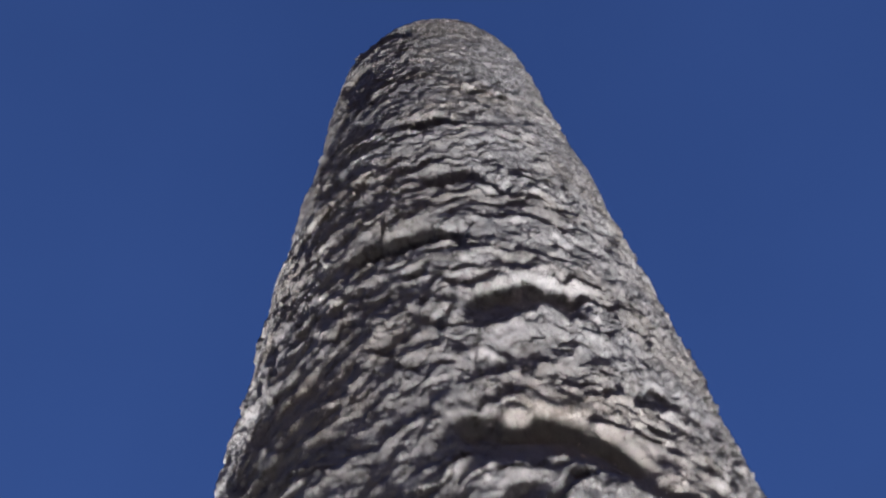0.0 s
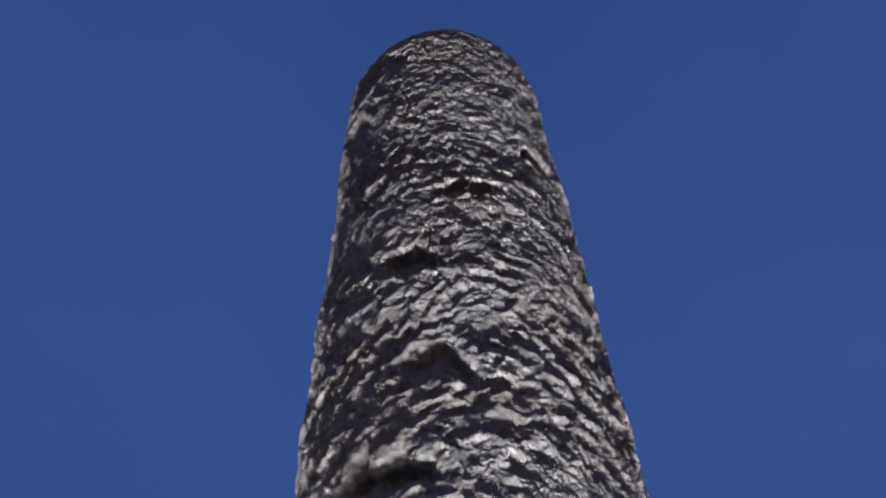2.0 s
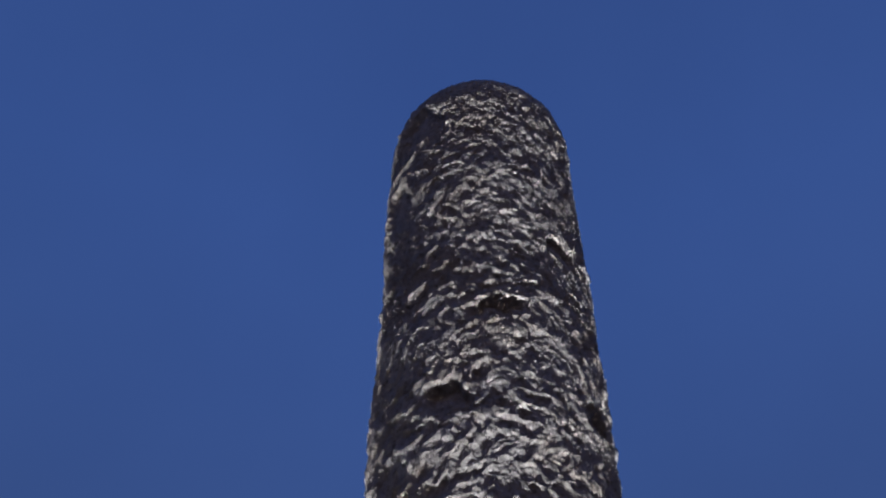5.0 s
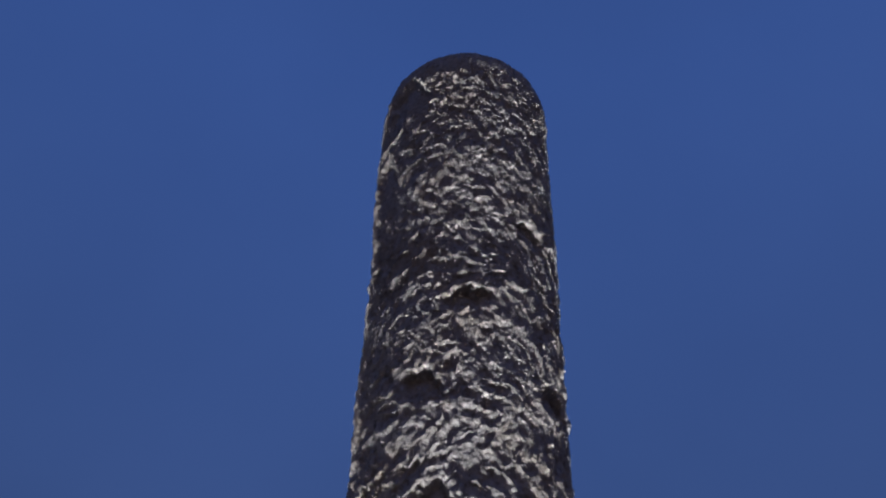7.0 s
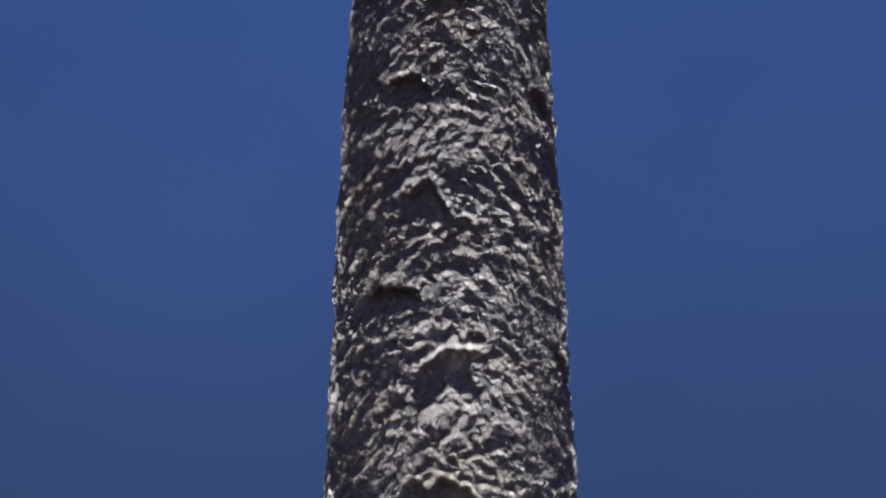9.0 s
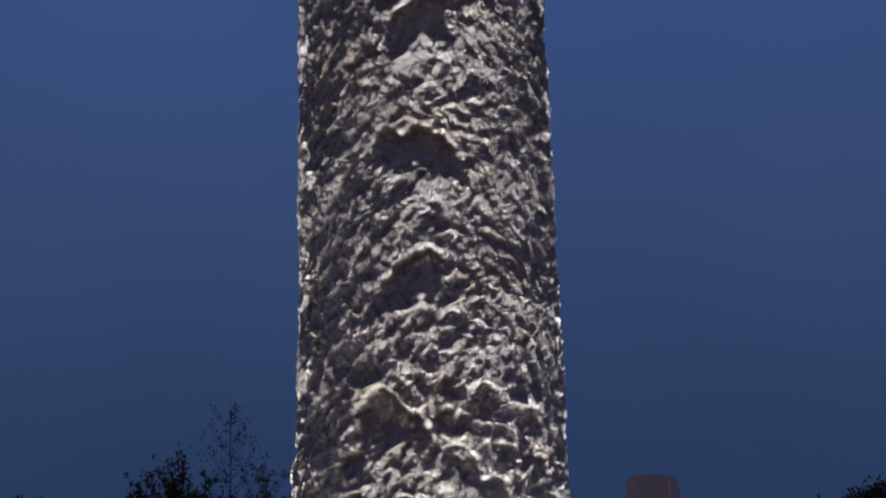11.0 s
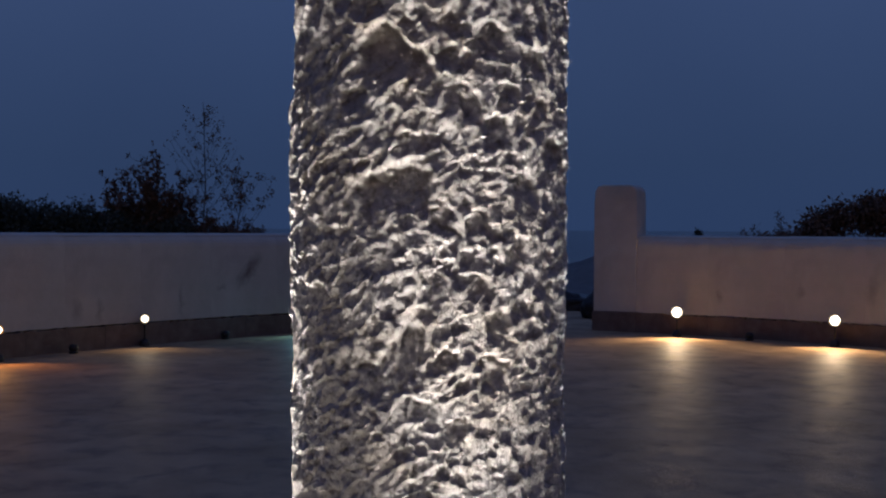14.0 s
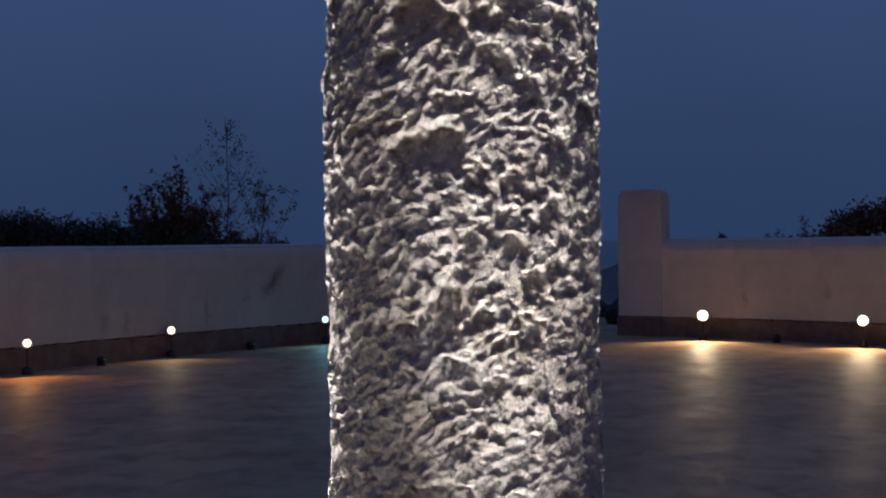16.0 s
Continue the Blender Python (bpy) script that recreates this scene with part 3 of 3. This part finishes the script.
def garden_lamp(x, y, z, tint, power, lens):
    d = Vector((-x, -y, 0)).normalized()
    hold = tagged(new("garden_lamp"), "lit garden spot lamp on a short black stem before the wall", "lamp", group="lamps along the walls")
    hold.matrix_basis = Matrix.Translation((x, y, 0)) @ Matrix.Rotation(math.atan2(d.y, d.x), 4, "Z")
    part("base", lathe_bm([(0.062, 0.0), (0.062, 0.022), (0.050, 0.070), (0.024, 0.085)], 18), BLACK, hold, smooth=True)
    part("stem", lathe_bm([(0.011, 0.075), (0.011, z - 0.06)], 10), BLACK, hold)
    tip = Matrix.Translation((0, 0, z)) @ Matrix.Rotation(radians(86), 4, "Y")
    part("head", lathe_bm([(lens * 0.5, -0.10), (lens * 0.85, -0.085), (lens + 0.008, 0.0), (lens + 0.012, 0.05), (lens + 0.007, 0.05), (lens, 0.012)], 20, tip), BLACK, hold)
    white = tuple(0.86 + 0.14 * c for c in tint)
    glass = part("lens", lathe_bm([(lens * 0.78, 0.026), (lens * 0.6, 0.034), (0.01, 0.038)], 20, tip), glow("lamp_lens", white, power), hold, "glowing lens")
    # tinted emissive ring imitates the glow that bleeds round the lamp
    part("lens_rim", lathe_bm([(lens, 0.014), (lens * 0.93, 0.020), (lens * 0.78, 0.026)], 20, tip), glow("lamp_glow_ring", tint, 1.3), glass, "tinted ring that imitates the glow round the lens")
    return hold


# the last six stand out of view, added as fill
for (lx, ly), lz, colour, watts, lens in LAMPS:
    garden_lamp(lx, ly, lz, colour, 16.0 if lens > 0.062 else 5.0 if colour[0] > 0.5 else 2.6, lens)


def floor_socket(x, y):
    hold = tagged(new("unlit_floor_light"), "small unlit black floor light before the plinth", "lamp", group="unlit floor lights")
    hold.matrix_basis = Matrix.Translation((x, y, 0))
    part("base", lathe_bm([(0.055, 0.0), (0.055, 0.018), (0.04, 0.03)], 16), BLACK, hold)
    part("cap", lathe_bm([(0.04, 0.03), (0.054, 0.045), (0.054, 0.085), (0.04, 0.105), (0.016, 0.112)], 16), BLACK, hold, smooth=True)
    return hold


for sx, sy in ((-4.074, 11.062), (-2.634, 12.788), (4.339, 12.890)):
    floor_socket(sx, sy)


# ---------------------------------------------------------------- planting beyond the walls
def leaf_cloud(name, blobs, count, size, mat, seed, parent=None, fray=0.25):
    """Many small leaves scattered over uneven clumps (centre, radii)."""
    rs = np.random.RandomState(seed)
    vol = np.array([b[1][0] * b[1][1] * b[1][2] for b in blobs]) ** 0.7
    pick = rs.choice(len(blobs), count, p=vol / vol.sum())
    c = np.array([b[0] for b in blobs])[pick]
    rad = np.array([b[1] for b in blobs])[pick]
    d = rs.randn(count, 3)
    d /= np.linalg.norm(d, axis=1)[:, None]
    p = c + d * rad * (rs.rand(count, 1) ** 0.45) * (1 + fray * rs.randn(count, 1))
    ax = rs.randn(count, 3)
    ax /= np.linalg.norm(ax, axis=1)[:, None]
    bx = np.cross(ax, rs.randn(count, 3))
    bx /= np.linalg.norm(bx, axis=1)[:, None]
    s = size * rs.uniform(0.6, 1.4, (count, 1))
    quad = np.stack([p - ax * s, p + bx * s * 0.45, p + ax * s, p - bx * s * 0.45], 1).reshape(-1, 3)
    ob = raw_mesh(name, quad, np.arange(count * 4).reshape(-1, 4), mat, False)
    ob.parent = parent
    return ob


def twig(curve, pts, r0, r1):
    sp = curve.splines.new("POLY")
    sp.points.add(len(pts) - 1)
    for k, (q, pt) in enumerate(zip(pts, sp.points)):
        pt.co = (*q, 1)
        pt.radius = r0 + (r1 - r0) * k / (len(pts) - 1)


def branches(name, base, height, spread, limbs, seed, parent, thick=0.03, low=0.22):
    """A tapered trunk with limbs and twigs, as one mesh; gives the twig ends back."""
    rng = random.Random(seed)
    cu = bpy.data.curves.new(name, "CURVE")
    cu.dimensions, cu.bevel_depth, cu.bevel_resolution = "3D", 1.0, 1
    trunk = [Vector(base) + Vector((rng.uniform(-.03, .03) * k, rng.uniform(-.03, .03) * k, height * k / 6)) for k in range(7)]
    twig(cu, trunk, thick, thick * 0.2)
    ends = []
    for i in range(limbs):
        f = low + (0.92 - low) * i / limbs
        k = int(f * 6)
        s = trunk[k].lerp(trunk[min(k + 1, 6)], f * 6 - k)
        an = rng.uniform(0, 2 * math.pi)
        ln = spread * (1.1 - f) * rng.uniform(0.7, 1.2)
        pts = [s + Vector((math.cos(an) * ln * q, math.sin(an) * ln * q, ln * (0.5 * q + 0.75 * q * q))) for q in (0, .33, .66, 1)]
        twig(cu, pts, thick * 0.45 * (1.1 - f), thick * 0.10)
        for _ in range(5):
            q = rng.randint(1, 3)
            e = pts[q] + Vector((rng.uniform(-.3, .3), rng.uniform(-.3, .3), rng.uniform(.05, .4))) * ln * 0.7
            twig(cu, [pts[q], pts[q].lerp(e, .5) + Vector((0, 0, -.02)), e], thick * 0.16, thick * 0.06)
            ends.append(e)
        ends.append(pts[-1])
    tmp = new(name, cu)
    me = bpy.data.meshes.new_from_object(tmp.evaluated_get(bpy.context.evaluated_depsgraph_get()))
    bpy.data.objects.remove(tmp)
    me.materials.clear()
    me.materials.append(BARK)
    ob = new(name, me)
    ob.parent = parent
    return ob, ends


def plant(name, label, category, base, height, spread, limbs, leaves, size, mat, seed, clump, thick=0.03, group="", low=0.22):
    hold = tagged(new(name), label, category, group=group)
    _, ends = branches("trunk", base, height, spread, limbs, seed, hold, thick, low)
    leaf_cloud("crown", [((e.x, e.y, e.z), (clump, clump, clump * 0.8)) for e in ends], leaves, size, mat, seed + 1, hold)
    return hold


def spreading_bush(label, base, tops, leaves, size, mat, seed):
    """Many stems that fan out from one foot to the given tops (x, z), leafy below and spiky above."""
    rng = random.Random(seed)
    hold = tagged(new("bush"), label, "bush")
    cu = bpy.data.curves.new("stems", "CURVE")
    cu.dimensions, cu.bevel_depth, cu.bevel_resolution = "3D", 1.0, 1
    foot, blobs = Vector(base), []
    ends = [(x, z) for x, z in tops] + [(x + rng.uniform(-0.35, 0.35), base[2] + (z - base[2]) * rng.uniform(0.5, 0.85)) for x, z in tops for _ in range(3)]
    for x, z in ends:
        top = Vector((x, base[1] + rng.uniform(-0.6, 0.6), z))
        pts = [foot.lerp(top, f) + Vector((0.25 * (x - base[0]) * f * (1 - f), 0, -0.3 * f * (1 - f))) for f in (0, .25, .5, .75, 1)]
        twig(cu, pts, 0.022, 0.004)
        for f in (.30, .42, .54, .66, .78, .88, .96):
            q = pts[0].lerp(pts[-1], f) + Vector((0.25 * (x - base[0]) * f * (1 - f), 0, -0.3 * f * (1 - f)))
            r = 0.10 + 0.30 * (1 - f) ** 0.8
            blobs.append(((q.x + rng.uniform(-.1, .1), q.y, q.z), (r, r, r * 1.15)))
            e = q + Vector((rng.uniform(-.5, .5), rng.uniform(-.3, .3), rng.uniform(.15, .45))) * 0.6
            twig(cu, [q, q.lerp(e, .5) + Vector((0, 0, -.02)), e], 0.006, 0.002)
            blobs.append(((e.x, e.y, e.z), (0.07, 0.07, 0.11)))
    tmp = new("stems", cu)
    me = bpy.data.meshes.new_from_object(tmp.evaluated_get(bpy.context.evaluated_depsgraph_get()))
    bpy.data.objects.remove(tmp)
    me.materials.clear()
    me.materials.append(BARK)
    new("stems", me).parent = hold
    leaf_cloud("crown", blobs, leaves, size, mat, seed + 1, hold)
    return hold


spreading_bush("dense russet-brown autumn bush with spiky twigs behind the wall", (-5.85, 22.6, 0.53),
               ((-5.83, 3.16), (-6.31, 3.02), (-6.62, 2.72), (-6.95, 2.50), (-7.2, 2.25), (-5.36, 2.62), (-5.05, 2.15), (-4.80, 1.70)), 36000, 0.045, RUSSET, 21)
plant("young_tree", "slender young tree, nearly bare with few leaves", "tree", (-4.92, 22.6, 0.53), 3.7, 1.15, 24, 620, 0.030, RUSSET, 33, 0.10, 0.022, low=0.34)
plant("shrub", "thin sparse shrub beside the young tree", "shrub", (-4.2, 22.8, 0.53), 2.16, 1.10, 18, 800, 0.036, RUSSET, 35, 0.11, 0.022, "sparse shrubs")
plant("shrub", "small sparse shrub behind the wall", "shrub", (10.2, 30.0, 0.31), 1.82, 0.42, 10, 170, 0.034, RUSSET, 51, 0.09, 0.013, "sparse shrubs")
plant("shrub", "small sparse shrub behind the wall", "shrub", (9.62, 30.0, 0.21), 1.50, 0.40, 9, 150, 0.034, RUSSET, 53, 0.09, 0.013, "sparse shrubs")
plant("shrub", "small sparse shrub behind the wall", "shrub", (9.1, 30.0, 0.21), 1.36, 0.45, 9, 190, 0.034, RUSSET, 57, 0.09, 0.013, "sparse shrubs")
plant("shrub", "small dense dark shrub behind the wall", "shrub", (6.13, 23.0, 0.30), 1.25, 0.09, 8, 500, 0.03, LEAF, 55, 0.075, 0.016, "sparse shrubs", 0.8)
rng = random.Random(8)
scrub = [((-5.0 + 0.11 * k, 22.7 + rng.uniform(-.3, .3), 1.22 + rng.uniform(-.05, .08)), (0.16, 0.3, 0.24 + rng.uniform(0, .12))) for k in range(13)]
tagged(leaf_cloud("low_scrub", scrub, 5000, 0.036, RUSSET, 65), "low dark scrub at the foot of the young tree", "scrub", kind="stuff")

rng = random.Random(9)
hedge = [((-11.74 + 0.26 * k, 22.3 + rng.uniform(-.4, .4), 1.1 + max(0.0, (1.00 - 0.20 * max(0, 0.25 * k - 1.2)) * 0.55)), (0.34, 0.5, 0.62 + rng.uniform(-.08, .12))) for k in range(26)]
tagged(leaf_cloud("hedge", hedge, 60000, 0.038, LEAF, 61, fray=0.10), "dark green dense hedge along the back of the wall", "hedge", kind="stuff")
mound = [((11.16 + 0.351 * k + rng.uniform(-.2, .2), 32.2 + rng.uniform(-.8, .8), 0.82 + min(1.15, 0.18 * k) + rng.uniform(-.12, .12)), (0.5, 0.7, 0.62)) for k in range(26)]
mound += [((10.3 + 0.3 * k, 32.0 + 0.2 * k, 0.98 + 0.03 * k), (0.32, 0.5, 0.40)) for k in range(4)]
tagged(leaf_cloud("thicket", mound, 34000, 0.07, RUSSET, 63), "dark brown thicket rising behind the wall", "thicket", kind="stuff")
